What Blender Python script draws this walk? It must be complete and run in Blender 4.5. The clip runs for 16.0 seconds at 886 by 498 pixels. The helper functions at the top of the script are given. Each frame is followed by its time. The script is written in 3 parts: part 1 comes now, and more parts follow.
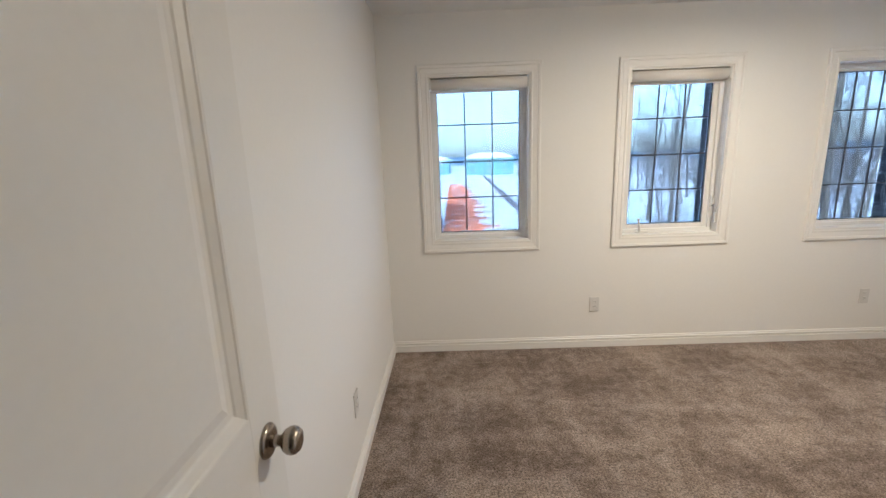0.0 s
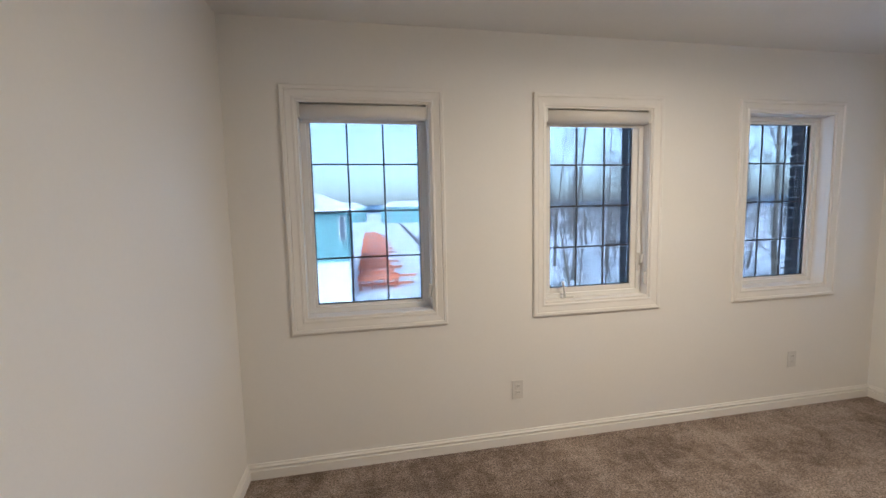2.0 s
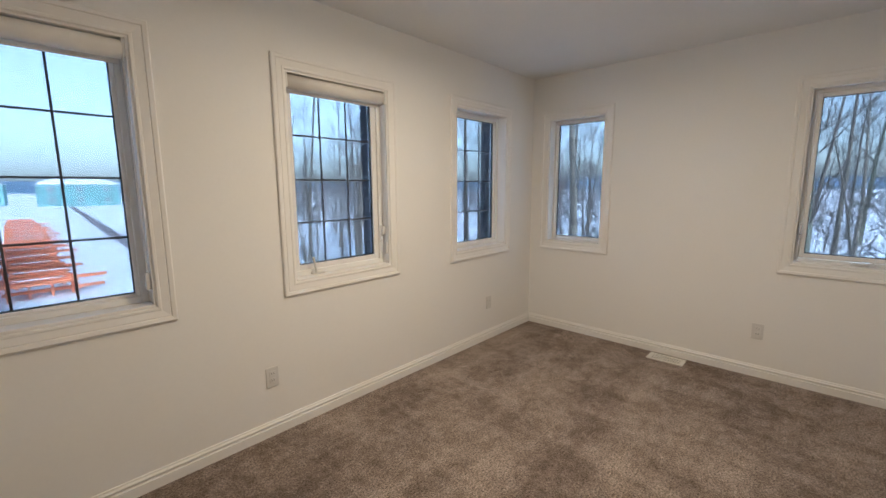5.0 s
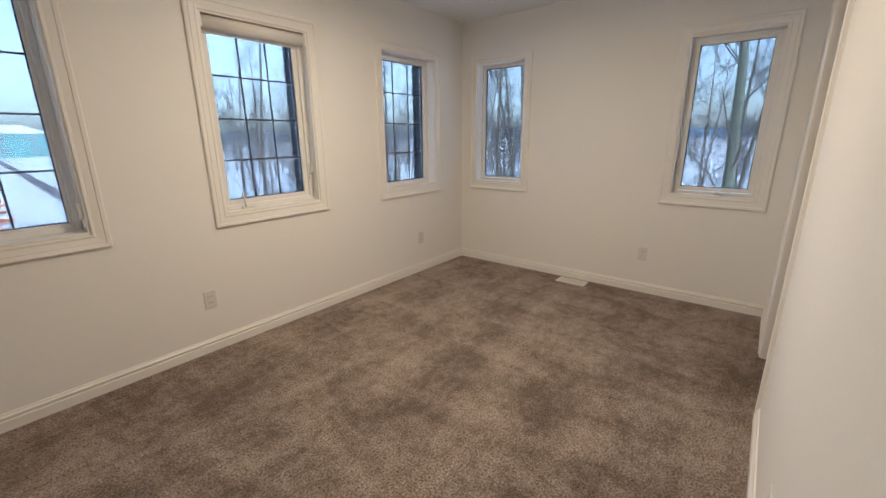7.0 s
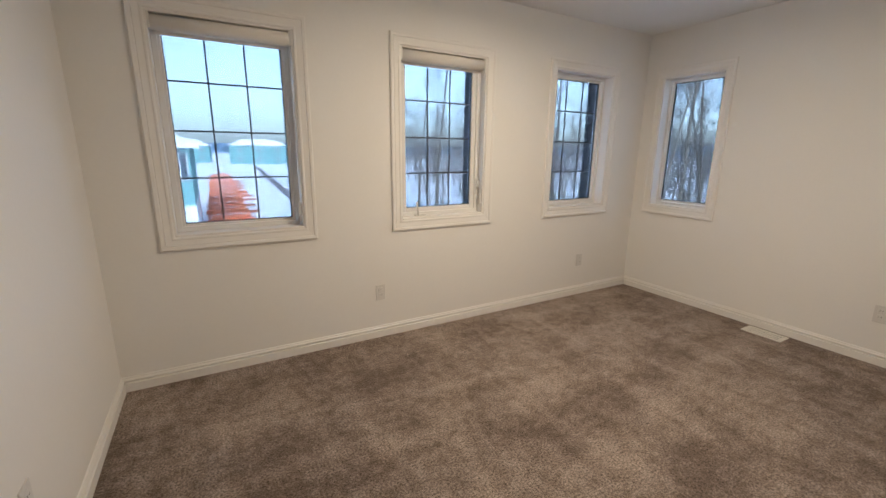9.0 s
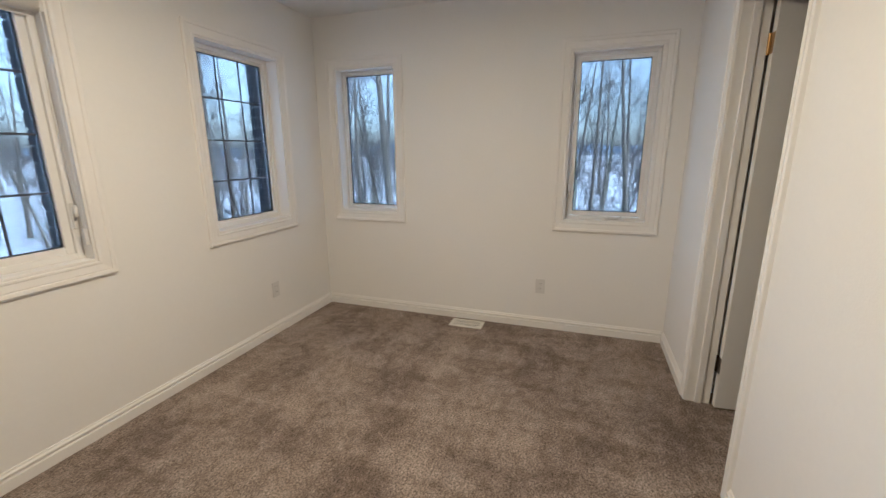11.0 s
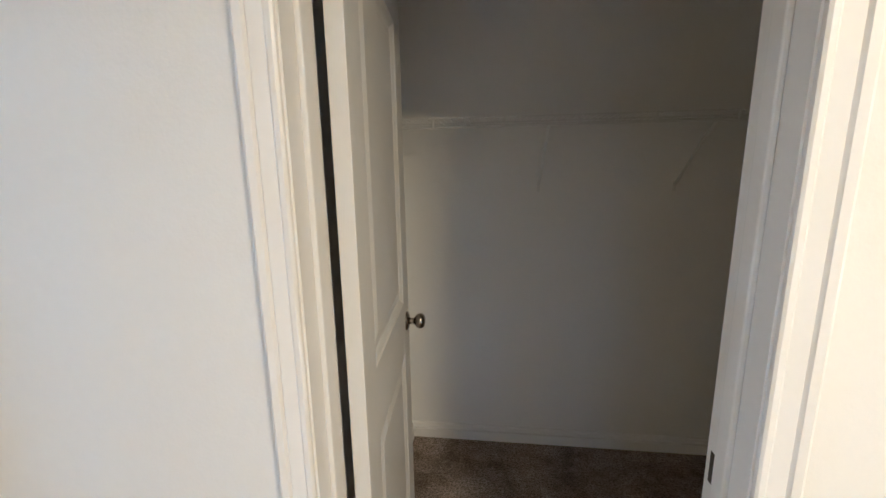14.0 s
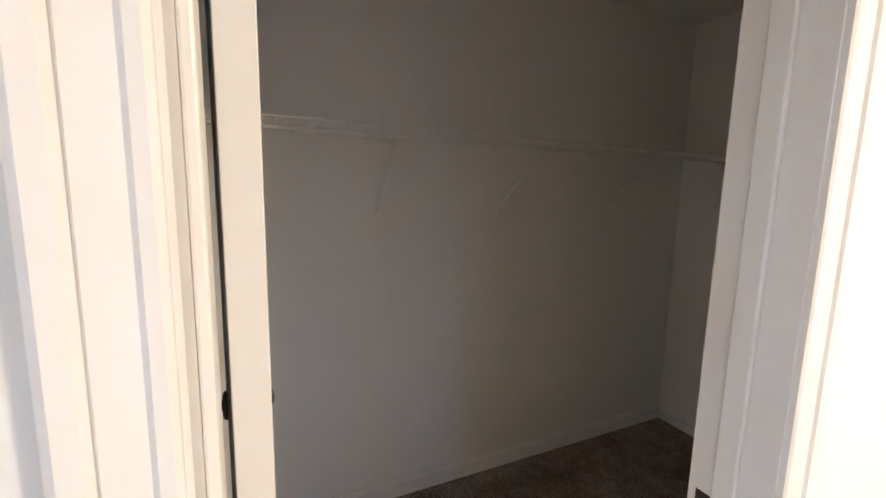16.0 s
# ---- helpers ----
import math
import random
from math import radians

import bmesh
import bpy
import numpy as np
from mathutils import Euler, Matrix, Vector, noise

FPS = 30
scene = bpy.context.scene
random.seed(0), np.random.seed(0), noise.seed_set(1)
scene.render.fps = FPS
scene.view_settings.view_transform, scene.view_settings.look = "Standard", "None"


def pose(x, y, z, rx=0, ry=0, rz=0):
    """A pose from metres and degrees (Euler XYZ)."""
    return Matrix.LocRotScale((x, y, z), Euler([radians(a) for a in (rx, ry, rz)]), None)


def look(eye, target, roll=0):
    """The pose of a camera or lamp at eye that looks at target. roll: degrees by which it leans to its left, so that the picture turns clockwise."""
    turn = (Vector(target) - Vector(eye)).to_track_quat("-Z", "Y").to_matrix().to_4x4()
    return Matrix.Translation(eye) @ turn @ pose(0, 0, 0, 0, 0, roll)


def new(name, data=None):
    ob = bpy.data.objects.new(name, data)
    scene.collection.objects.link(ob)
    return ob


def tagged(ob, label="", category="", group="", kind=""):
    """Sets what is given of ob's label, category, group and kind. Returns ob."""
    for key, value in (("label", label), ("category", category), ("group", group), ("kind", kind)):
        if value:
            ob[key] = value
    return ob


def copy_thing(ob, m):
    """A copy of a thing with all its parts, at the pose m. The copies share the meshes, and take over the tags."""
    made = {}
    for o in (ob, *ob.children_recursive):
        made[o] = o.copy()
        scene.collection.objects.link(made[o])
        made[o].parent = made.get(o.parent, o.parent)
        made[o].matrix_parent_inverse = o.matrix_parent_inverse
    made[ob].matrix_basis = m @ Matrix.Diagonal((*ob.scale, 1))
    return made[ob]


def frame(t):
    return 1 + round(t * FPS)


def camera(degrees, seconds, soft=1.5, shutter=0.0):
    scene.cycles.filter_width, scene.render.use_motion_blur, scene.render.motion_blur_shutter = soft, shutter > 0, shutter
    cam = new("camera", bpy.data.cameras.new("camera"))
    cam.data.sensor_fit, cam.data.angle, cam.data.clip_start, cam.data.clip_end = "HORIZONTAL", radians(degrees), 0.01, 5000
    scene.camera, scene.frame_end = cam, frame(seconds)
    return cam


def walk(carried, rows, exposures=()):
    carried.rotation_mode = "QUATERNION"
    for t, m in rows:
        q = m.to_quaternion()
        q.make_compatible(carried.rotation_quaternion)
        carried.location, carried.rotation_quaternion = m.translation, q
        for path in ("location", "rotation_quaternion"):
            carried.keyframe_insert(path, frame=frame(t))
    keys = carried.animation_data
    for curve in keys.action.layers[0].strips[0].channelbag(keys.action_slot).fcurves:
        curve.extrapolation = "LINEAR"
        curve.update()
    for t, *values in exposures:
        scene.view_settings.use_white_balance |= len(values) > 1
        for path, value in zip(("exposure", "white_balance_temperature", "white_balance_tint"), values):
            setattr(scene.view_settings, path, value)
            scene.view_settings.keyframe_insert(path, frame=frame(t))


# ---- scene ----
cam = camera(94.5, 16.0, shutter=0.1)
PATH = [
    (0, (0.013, 0.301, 1.451), (-0.018, 2.258, 1.041), -2.1),
    (0.5, (0.111, 0.444, 1.486), (0.028, 2.381, 0.995), -2.5),
    (1, (0.064, 0.653, 1.473), (0.342, 2.591, 1.062), -0.0),
    (1.5, (0.118, 0.844, 1.453), (0.531, 2.772, 1.118), -0.7),
    (2, (0.228, 1.022, 1.458), (0.604, 2.977, 1.263), -1.3),
    (2.5, (0.255, 1.091, 1.446), (1.345, 2.754, 1.226), 0.9),
    (3, (0.277, 1.09, 1.467), (2.021, 2.043, 1.246), 1.3),
    (3.5, (0.243, 1.129, 1.461), (2.105, 1.821, 1.225), 0.5),
    (4, (0.228, 1.208, 1.453), (1.856, 2.354, 1.254), -1.0),
    (4.2, (0.224, 1.229, 1.449), (1.663, 2.605, 1.262), -0.8),
    (6.3, (0.098, 0.723, 1.348), (1.624, 1.923, 0.865), -0.4),
    (6.5, (0.116, 0.687, 1.352), (1.651, 1.87, 0.857), -0.3),
    (7, (0.116, 0.639, 1.343), (1.633, 1.83, 0.81), -0.4),
    (7.5, (0.111, 0.629, 1.345), (1.4, 2.073, 0.84), -0.1),
    (8, (0.094, 0.556, 1.36), (0.944, 2.3, 0.872), 1.2),
    (8.2, (0.091, 0.563, 1.355), (0.834, 2.356, 0.875), 1.3),
    (10.3, (0.324, 0.879, 1.364), (1.949, 1.951, 0.903), -2.5),
    (10.5, (0.455, 0.962, 1.371), (2.15, 1.913, 0.9), -2.8),
    (11, (0.726, 1.116, 1.369), (2.569, 1.744, 0.91), -0.3),
    (11.5, (1.108, 1.307, 1.425), (3.04, 1.31, 0.923), 1.2),
    (12, (1.555, 1.353, 1.432), (3.462, 1.151, 0.878), -0.9),
    (12.5, (1.925, 1.505, 1.315), (3.697, 0.699, 0.866), 1.8),
    (13, (2.272, 1.388, 1.348), (3.56, -0.064, 0.865), -1.6),
    (13.5, (2.626, 1.248, 1.397), (3.454, -0.522, 0.974), -1.2),
    (14, (2.808, 1.09, 1.473), (3.054, -0.856, 1.084), -0.9),
    (14.5, (2.916, 0.948, 1.452), (2.807, -1.017, 1.094), -0.1),
    (15, (2.945, 0.796, 1.45), (2.594, -1.149, 1.144), 0.3),
    (15.5, (2.975, 0.767, 1.466), (2.317, -1.096, 1.155), 2.0),
    (16, (3.072, 0.77, 1.448), (2.24, -1.028, 1.171), 1.2),
]
walk(cam, [(t, look(eye, target, roll)) for t, eye, target, roll in PATH], [(0, 3.5, 4550, 0), (1.5, 3.2, 4650, 2), (4, 3.1, 4750, 1), (8, 3.15, 4900, 2), (11, 3.2, 4750, 0), (12.5, 3.35, 4650, -2), (14, 3.9, 4700, -2), (15, 4.2, 4850, 1), (16, 4.35, 4850, 3)])

# ---- light and hang of the doors ----
SKY, SUN = 0.15, 1.2
LAMP, LAMP_COLOR, LAMP_X, LAMP_Y = 4.2, (1.0, 0.66, 0.36), 1.75, 1.85
CLOSET_TURN, ENTRY_X, ENTRY_TURN = 274.5, -0.345, 90.0
RACK = (0.86, 25.0, 0.05, 0.0)

# ---- plan, in metres ----
XW, XE = -0.45, 3.868          # west and east walls of the bedroom
YN, YS = 3.311, 0.49           # north wall, closet front wall
YE = 0.32                      # entry wall, set back beside the closet
XC0, XC1, YB = 0.68, 3.254, -0.936   # closet inside
CEIL = 2.44
GROUND = -3.1

# ---- world, sun, lamp ----
world = bpy.data.worlds.new("overcast_sky")
scene.world = world
world.use_nodes = True
wn = world.node_tree
sky = wn.nodes.new("ShaderNodeTexSky")
sky.sky_type = "NISHITA"
sky.sun_disc = False
sky.sun_elevation = radians(38)
sky.sun_rotation = radians(200)
sky.air_density, sky.dust_density, sky.ozone_density = 1.0, 2.2, 2.5
wn.nodes["Background"].inputs["Strength"].default_value = SKY
cloud = wn.nodes.new("ShaderNodeHueSaturation")      # a grey cover of cloud
cloud.inputs["Saturation"].default_value = 0.55
wn.links.new(sky.outputs["Color"], cloud.inputs["Color"])
wn.links.new(cloud.outputs["Color"], wn.nodes["Background"].inputs["Color"])

sun_data = bpy.data.lights.new("sun", "SUN")
sun_data.energy, sun_data.angle, sun_data.color = SUN, radians(25), (1.0, 0.95, 0.9)
sun = new("sun", sun_data)
sun.matrix_world = look((0, 0, 30), (5 * math.sin(radians(20)), 5 * math.cos(radians(20)), 26.1))

lamp_data = bpy.data.lights.new("ceiling_bulb", "AREA")
lamp_data.shape, lamp_data.size = "DISK", 0.24
lamp_data.energy, lamp_data.color = LAMP, LAMP_COLOR
bulb = new("ceiling_bulb", lamp_data)
bulb.location = (LAMP_X, LAMP_Y, CEIL - 0.115)


# ---- materials ----
def material(name, color, rough=0.5, metal=0.0, var=0.06, scale=3.0, fine=60.0, bump=0.0, bump_scale=200.0, spec=0.5, color2=None, per_object=0.0):
    m = bpy.data.materials.new(name)
    m.use_nodes = True
    nt = m.node_tree
    b = nt.nodes["Principled BSDF"]
    b.inputs["Roughness"].default_value = rough
    b.inputs["Metallic"].default_value = metal
    b.inputs["Specular IOR Level"].default_value = spec
    co = nt.nodes.new("ShaderNodeTexCoord")
    big, small = nt.nodes.new("ShaderNodeTexNoise"), nt.nodes.new("ShaderNodeTexNoise")
    big.inputs["Scale"].default_value, small.inputs["Scale"].default_value = scale, fine
    big.inputs["Detail"].default_value, small.inputs["Detail"].default_value = 4, 3
    for n in (big, small):
        nt.links.new(co.outputs["Object"], n.inputs["Vector"])
    add = nt.nodes.new("ShaderNodeMath")
    add.operation = "ADD"
    half = nt.nodes.new("ShaderNodeMath")
    half.operation = "MULTIPLY"
    half.inputs[1].default_value = 0.5
    nt.links.new(big.outputs["Fac"], add.inputs[0])
    nt.links.new(small.outputs["Fac"], add.inputs[1])
    nt.links.new(add.outputs[0], half.inputs[0])
    ramp = nt.nodes.new("ShaderNodeMapRange")
    ramp.inputs["From Min"].default_value, ramp.inputs["From Max"].default_value = 0.32, 0.68
    nt.links.new(half.outputs[0], ramp.inputs["Value"])
    mix = nt.nodes.new("ShaderNodeMix")
    mix.data_type = "RGBA"
    c2 = color2 or [min(1, c * (1 + var)) for c in color]
    c1 = color if color2 else [c * (1 - var) for c in color]
    mix.inputs[6].default_value, mix.inputs[7].default_value = (*c1, 1), (*c2, 1)
    nt.links.new(ramp.outputs["Result"], mix.inputs[0])
    last = mix.outputs[2]
    if per_object:
        info, hsv, rng = nt.nodes.new("ShaderNodeObjectInfo"), nt.nodes.new("ShaderNodeHueSaturation"), nt.nodes.new("ShaderNodeMapRange")
        rng.inputs["To Min"].default_value, rng.inputs["To Max"].default_value = 1 - per_object, 1 + per_object
        nt.links.new(info.outputs["Random"], rng.inputs["Value"])
        nt.links.new(rng.outputs["Result"], hsv.inputs["Value"])
        nt.links.new(last, hsv.inputs["Color"])
        last = hsv.outputs["Color"]
    nt.links.new(last, b.inputs["Base Color"])
    if bump:
        bn, bt = nt.nodes.new("ShaderNodeBump"), nt.nodes.new("ShaderNodeTexNoise")
        bt.inputs["Scale"].default_value, bt.inputs["Detail"].default_value = bump_scale, 4
        bn.inputs["Strength"].default_value, bn.inputs["Distance"].default_value = bump, 0.004
        nt.links.new(co.outputs["Object"], bt.inputs["Vector"])
        nt.links.new(bt.outputs["Fac"], bn.inputs["Height"])
        nt.links.new(bn.outputs["Normal"], b.inputs["Normal"])
    return m


WALL = material("wall_paint", (0.83, 0.815, 0.785), 0.75, var=0.012, scale=1.2, bump=0.10, bump_scale=160, spec=0.25)
CEILING = material("ceiling_paint", (0.80, 0.80, 0.79), 0.9, var=0.02, scale=2, bump=0.35, bump_scale=110, spec=0.1)
TRIM = material("trim_paint", (0.84, 0.82, 0.79), 0.38, var=0.012, scale=4, spec=0.4)
DOORPAINT = material("door_paint", (0.78, 0.76, 0.72), 0.42, var=0.015, scale=5, bump=0.04, bump_scale=90, spec=0.4)
VINYL = material("window_vinyl", (0.80, 0.79, 0.77), 0.35, var=0.01, scale=5)
GASKET = material("black_gasket", (0.03, 0.03, 0.035), 0.6)
BAR = material("glazing_bar", (0.16, 0.15, 0.16), 0.45, var=0.1)
BLIND = material("blind_fabric", (0.78, 0.75, 0.70), 0.8, var=0.02, fine=250, bump=0.2, bump_scale=500)
PLASTIC = material("white_plastic", (0.70, 0.685, 0.66), 0.3, var=0.01)
# near-black that stands for shade inside openings that have no depth
SLOT = material("dark_slot", (0.03, 0.03, 0.03), 0.6)
NICKEL = material("satin_nickel", (0.34, 0.30, 0.26), 0.26, 1.0, var=0.12, scale=18)
BRASS = material("aged_brass", (0.42, 0.26, 0.10), 0.35, 1.0, var=0.2, scale=30)
BRONZE = material("dark_bronze", (0.07, 0.055, 0.045), 0.4, 0.9, var=0.2, scale=30)
WIRE = material("white_coated_wire", (0.74, 0.73, 0.70), 0.4, var=0.03)
REGISTER = material("register_enamel", (0.75, 0.72, 0.66), 0.4, var=0.04, scale=12)
BRICK = material("charcoal_brick", (0.028, 0.033, 0.045), 0.85, var=0.25, scale=14, bump=0.5, bump_scale=120, per_object=0.25)
MORTAR = material("pale_mortar", (0.42, 0.42, 0.43), 0.95, var=0.12, scale=25, bump=0.4)
SNOW = material("snow", (0.82, 0.84, 0.87), 0.85, var=0.05, scale=0.25, fine=4, bump=0.3, bump_scale=3)
BARK = material("grey_bark", (0.11, 0.096, 0.075), 0.95, var=0.3, scale=2.5, fine=25, bump=0.8, bump_scale=35, color2=(0.25, 0.22, 0.18), per_object=0.35)
MOSSBARK = material("mossy_bark", (0.10, 0.10, 0.060), 0.95, var=0.3, scale=1.6, fine=22, bump=0.8, bump_scale=35, color2=(0.20, 0.21, 0.165), per_object=0.3)
TWIG = material("twig_bark", (0.085, 0.072, 0.062), 0.95, var=0.3, scale=1.0, fine=9, color2=(0.17, 0.148, 0.130))
ORANGE = material("orange_boards", (0.66, 0.20, 0.09), 0.75, var=0.18, scale=1.2, fine=12, per_object=0.12)
TEAL = material("teal_sheathing", (0.20, 0.36, 0.36), 0.8, var=0.1, scale=0.4, fine=5)
PANEDARK = material("far_window", (0.08, 0.10, 0.13), 0.15)
FENCE = material("weathered_fence", (0.22, 0.20, 0.22), 0.9, var=0.2, scale=1)
# the blue of distant air is mixed into the colour of the woods
HILL = material("hazed_woods", (0.13, 0.19, 0.27), 1.0, var=0.2, scale=0.02, fine=0.3)
LAMPGLASS = material("opal_glass", (0.8, 0.78, 0.74), 0.4)
lb = LAMPGLASS.node_tree.nodes["Principled BSDF"]
lb.inputs["Emission Color"].default_value = (1.0, 0.72, 0.45, 1)
lb.inputs["Emission Strength"].default_value = 2.5


def carpet_material():
    m = bpy.data.materials.new("taupe_carpet")
    m.use_nodes = True
    nt = m.node_tree
    N, Lk = nt.nodes.new, nt.links.new
    b = nt.nodes["Principled BSDF"]
    b.inputs["Roughness"].default_value = 1.0
    b.inputs["Specular IOR Level"].default_value = 0.05
    b.inputs["Sheen Weight"].default_value = 0.25
    b.inputs["Sheen Roughness"].default_value = 0.6
    b.inputs["Sheen Tint"].default_value = (0.8, 0.68, 0.6, 1)
    co = N("ShaderNodeTexCoord")

    def grain(scale, detail, rough, warp, stretch=(1, 1, 1), turn=0.0):
        mp, n = N("ShaderNodeMapping"), N("ShaderNodeTexNoise")
        mp.inputs["Scale"].default_value, mp.inputs["Rotation"].default_value = stretch, (0, 0, radians(turn))
        n.inputs["Scale"].default_value, n.inputs["Detail"].default_value = scale, detail
        n.inputs["Roughness"].default_value, n.inputs["Distortion"].default_value = rough, warp
        Lk(co.outputs["Object"], mp.inputs["Vector"])
        Lk(mp.outputs["Vector"], n.inputs["Vector"])
        return n.outputs["Fac"]

    def blend(a, b, share):
        m2 = N("ShaderNodeMix")
        m2.inputs[0].default_value = share
        Lk(a, m2.inputs[2])
        Lk(b, m2.inputs[3])
        return m2.outputs[0]

    # strokes of a vacuum cleaner and of feet, in two directions, broken up by the pile
    strokes = blend(grain(2.4, 5, 0.62, 0.5, (0.55, 1.5, 1), 28), grain(3.2, 5, 0.62, 0.5, (1.5, 0.6, 1), -20), 0.5)
    pile = blend(strokes, grain(17, 6, 0.72, 0.3), 0.36)
    patch = N("ShaderNodeMapRange")
    patch.inputs["From Min"].default_value, patch.inputs["From Max"].default_value = 0.42, 0.585
    tuft = N("ShaderNodeTexNoise")
    tuft.inputs["Scale"].default_value, tuft.inputs["Detail"].default_value = 105, 5
    tuft.inputs["Roughness"].default_value = 0.72
    fleck = N("ShaderNodeMapRange")
    fleck.inputs["From Min"].default_value, fleck.inputs["From Max"].default_value = 0.36, 0.64
    fleck.inputs["To Min"].default_value, fleck.inputs["To Max"].default_value = 0.22, 1.80
    mix = N("ShaderNodeMix")
    mix.data_type = "RGBA"
    mix.inputs[6].default_value, mix.inputs[7].default_value = (0.140, 0.106, 0.086, 1), (0.375, 0.308, 0.262, 1)
    hsv = N("ShaderNodeHueSaturation")
    Lk(co.outputs["Object"], tuft.inputs["Vector"])
    Lk(pile, patch.inputs["Value"])
    Lk(patch.outputs["Result"], mix.inputs[0])
    Lk(tuft.outputs["Fac"], fleck.inputs["Value"])
    Lk(mix.outputs[2], hsv.inputs["Color"])
    Lk(fleck.outputs["Result"], hsv.inputs["Value"])
    Lk(hsv.outputs["Color"], b.inputs["Base Color"])
    bn = N("ShaderNodeBump")
    bn.inputs["Strength"].default_value, bn.inputs["Distance"].default_value = 0.9, 0.012
    Lk(tuft.outputs["Fac"], bn.inputs["Height"])
    Lk(bn.outputs["Normal"], b.inputs["Normal"])
    return m


CARPET = carpet_material()


def glass_material():
    m = bpy.data.materials.new("window_glass")
    m.use_nodes = True
    nt = m.node_tree
    nt.nodes.remove(nt.nodes["Principled BSDF"])
    tr, gl, fr, pw, ad, mx = (nt.nodes.new("ShaderNode" + k) for k in ("BsdfTransparent", "BsdfGlossy", "LayerWeight", "Math", "Math", "MixShader"))
    # grey tint added to dim the outdoors as seen from the room
    tr.inputs["Color"].default_value = (0.635, 0.64, 0.645, 1)
    gl.inputs["Roughness"].default_value = 0.02
    fr.inputs["Blend"].default_value = 0.5
    pw.operation, ad.operation = "POWER", "MULTIPLY_ADD"
    pw.inputs[1].default_value = 5.0
    ad.inputs[1].default_value, ad.inputs[2].default_value = 0.5, 0.02
    nt.links.new(fr.outputs["Facing"], pw.inputs[0])
    nt.links.new(pw.outputs[0], ad.inputs[0])
    nt.links.new(ad.outputs[0], mx.inputs[0])
    nt.links.new(tr.outputs[0], mx.inputs[1])
    nt.links.new(gl.outputs[0], mx.inputs[2])
    nt.links.new(mx.outputs[0], nt.nodes["Material Output"].inputs["Surface"])
    return m


GLASS = glass_material()


# ---- mesh helpers ----
def link_mesh(name, bm, mat, smooth=False):
    bmesh.ops.recalc_face_normals(bm, faces=bm.faces)
    me = bpy.data.meshes.new(name)
    bm.to_mesh(me)
    bm.free()
    me.materials.append(mat)
    if smooth:
        for p in me.polygons:
            p.use_smooth = True
    return new(name, me)


def part(name, bm, mat, parent, label="", smooth=False):
    ob = link_mesh(name, bm, mat, smooth)
    ob.parent = parent
    return tagged(ob, label)


def box(bm, x0, x1, y0, y1, z0, z1, bevel=0.0):
    vs = [bm.verts.new((x, y, z)) for x in (x0, x1) for y in (y0, y1) for z in (z0, z1)]
    fs = [bm.faces.new([vs[i] for i in q]) for q in ((0, 1, 3, 2), (4, 6, 7, 5), (0, 4, 5, 1), (2, 3, 7, 6), (0, 2, 6, 4), (1, 5, 7, 3))]
    if bevel:
        edges = {e for f in fs for e in f.edges}
        bmesh.ops.bevel(bm, geom=list(edges), offset=bevel, segments=2, affect="EDGES", profile=0.5)


def boxed(name, dims, mat, parent, label="", bevel=0.0):
    bm = bmesh.new()
    box(bm, *dims, bevel=bevel)
    return part(name, bm, mat, parent, label)


def prism(bm, profile, origin, U, V, W, length, m0=0.0, m1=0.0):
    """A profile of (u, v) run along W; m0 and m1 slant the ends by u."""
    o, U, V, W = (Vector(a) for a in (origin, U, V, W))
    a = [bm.verts.new(o + U * u + V * v + W * (m0 * u)) for u, v in profile]
    b = [bm.verts.new(o + U * u + V * v + W * (length + m1 * u)) for u, v in profile]
    n = len(profile)
    for i in range(n):
        bm.faces.new((a[i], a[(i + 1) % n], b[(i + 1) % n], b[i]))
    bm.faces.new(a[::-1])
    bm.faces.new(b)


def tube(bm, pts, radii, sides=8, cap=True):
    rings = []
    for i, p in enumerate(pts):
        p = Vector(p)
        d = (Vector(pts[min(i + 1, len(pts) - 1)]) - Vector(pts[max(i - 1, 0)])).normalized()
        a = d.orthogonal().normalized()
        c = d.cross(a)
        rings.append([bm.verts.new(p + (a * math.cos(2 * math.pi * k / sides) + c * math.sin(2 * math.pi * k / sides)) * radii[i]) for k in range(sides)])
    for r, s in zip(rings, rings[1:]):
        for k in range(sides):
            bm.faces.new((r[k], r[(k + 1) % sides], s[(k + 1) % sides], s[k]))
    if cap and sides > 2:
        bm.faces.new(rings[0][::-1])
        bm.faces.new(rings[-1])


def lathe(bm, profile, m, sides=24):
    """Turns (r, h) round the local z axis of m."""
    rings = [[bm.verts.new(m @ Vector((r * math.cos(2 * math.pi * k / sides), r * math.sin(2 * math.pi * k / sides), h))) for k in range(sides)] for r, h in profile]
    for r, s in zip(rings, rings[1:]):
        for k in range(sides):
            bm.faces.new((r[k], r[(k + 1) % sides], s[(k + 1) % sides], s[k]))
    bm.faces.new(rings[0][::-1])
    bm.faces.new(rings[-1])


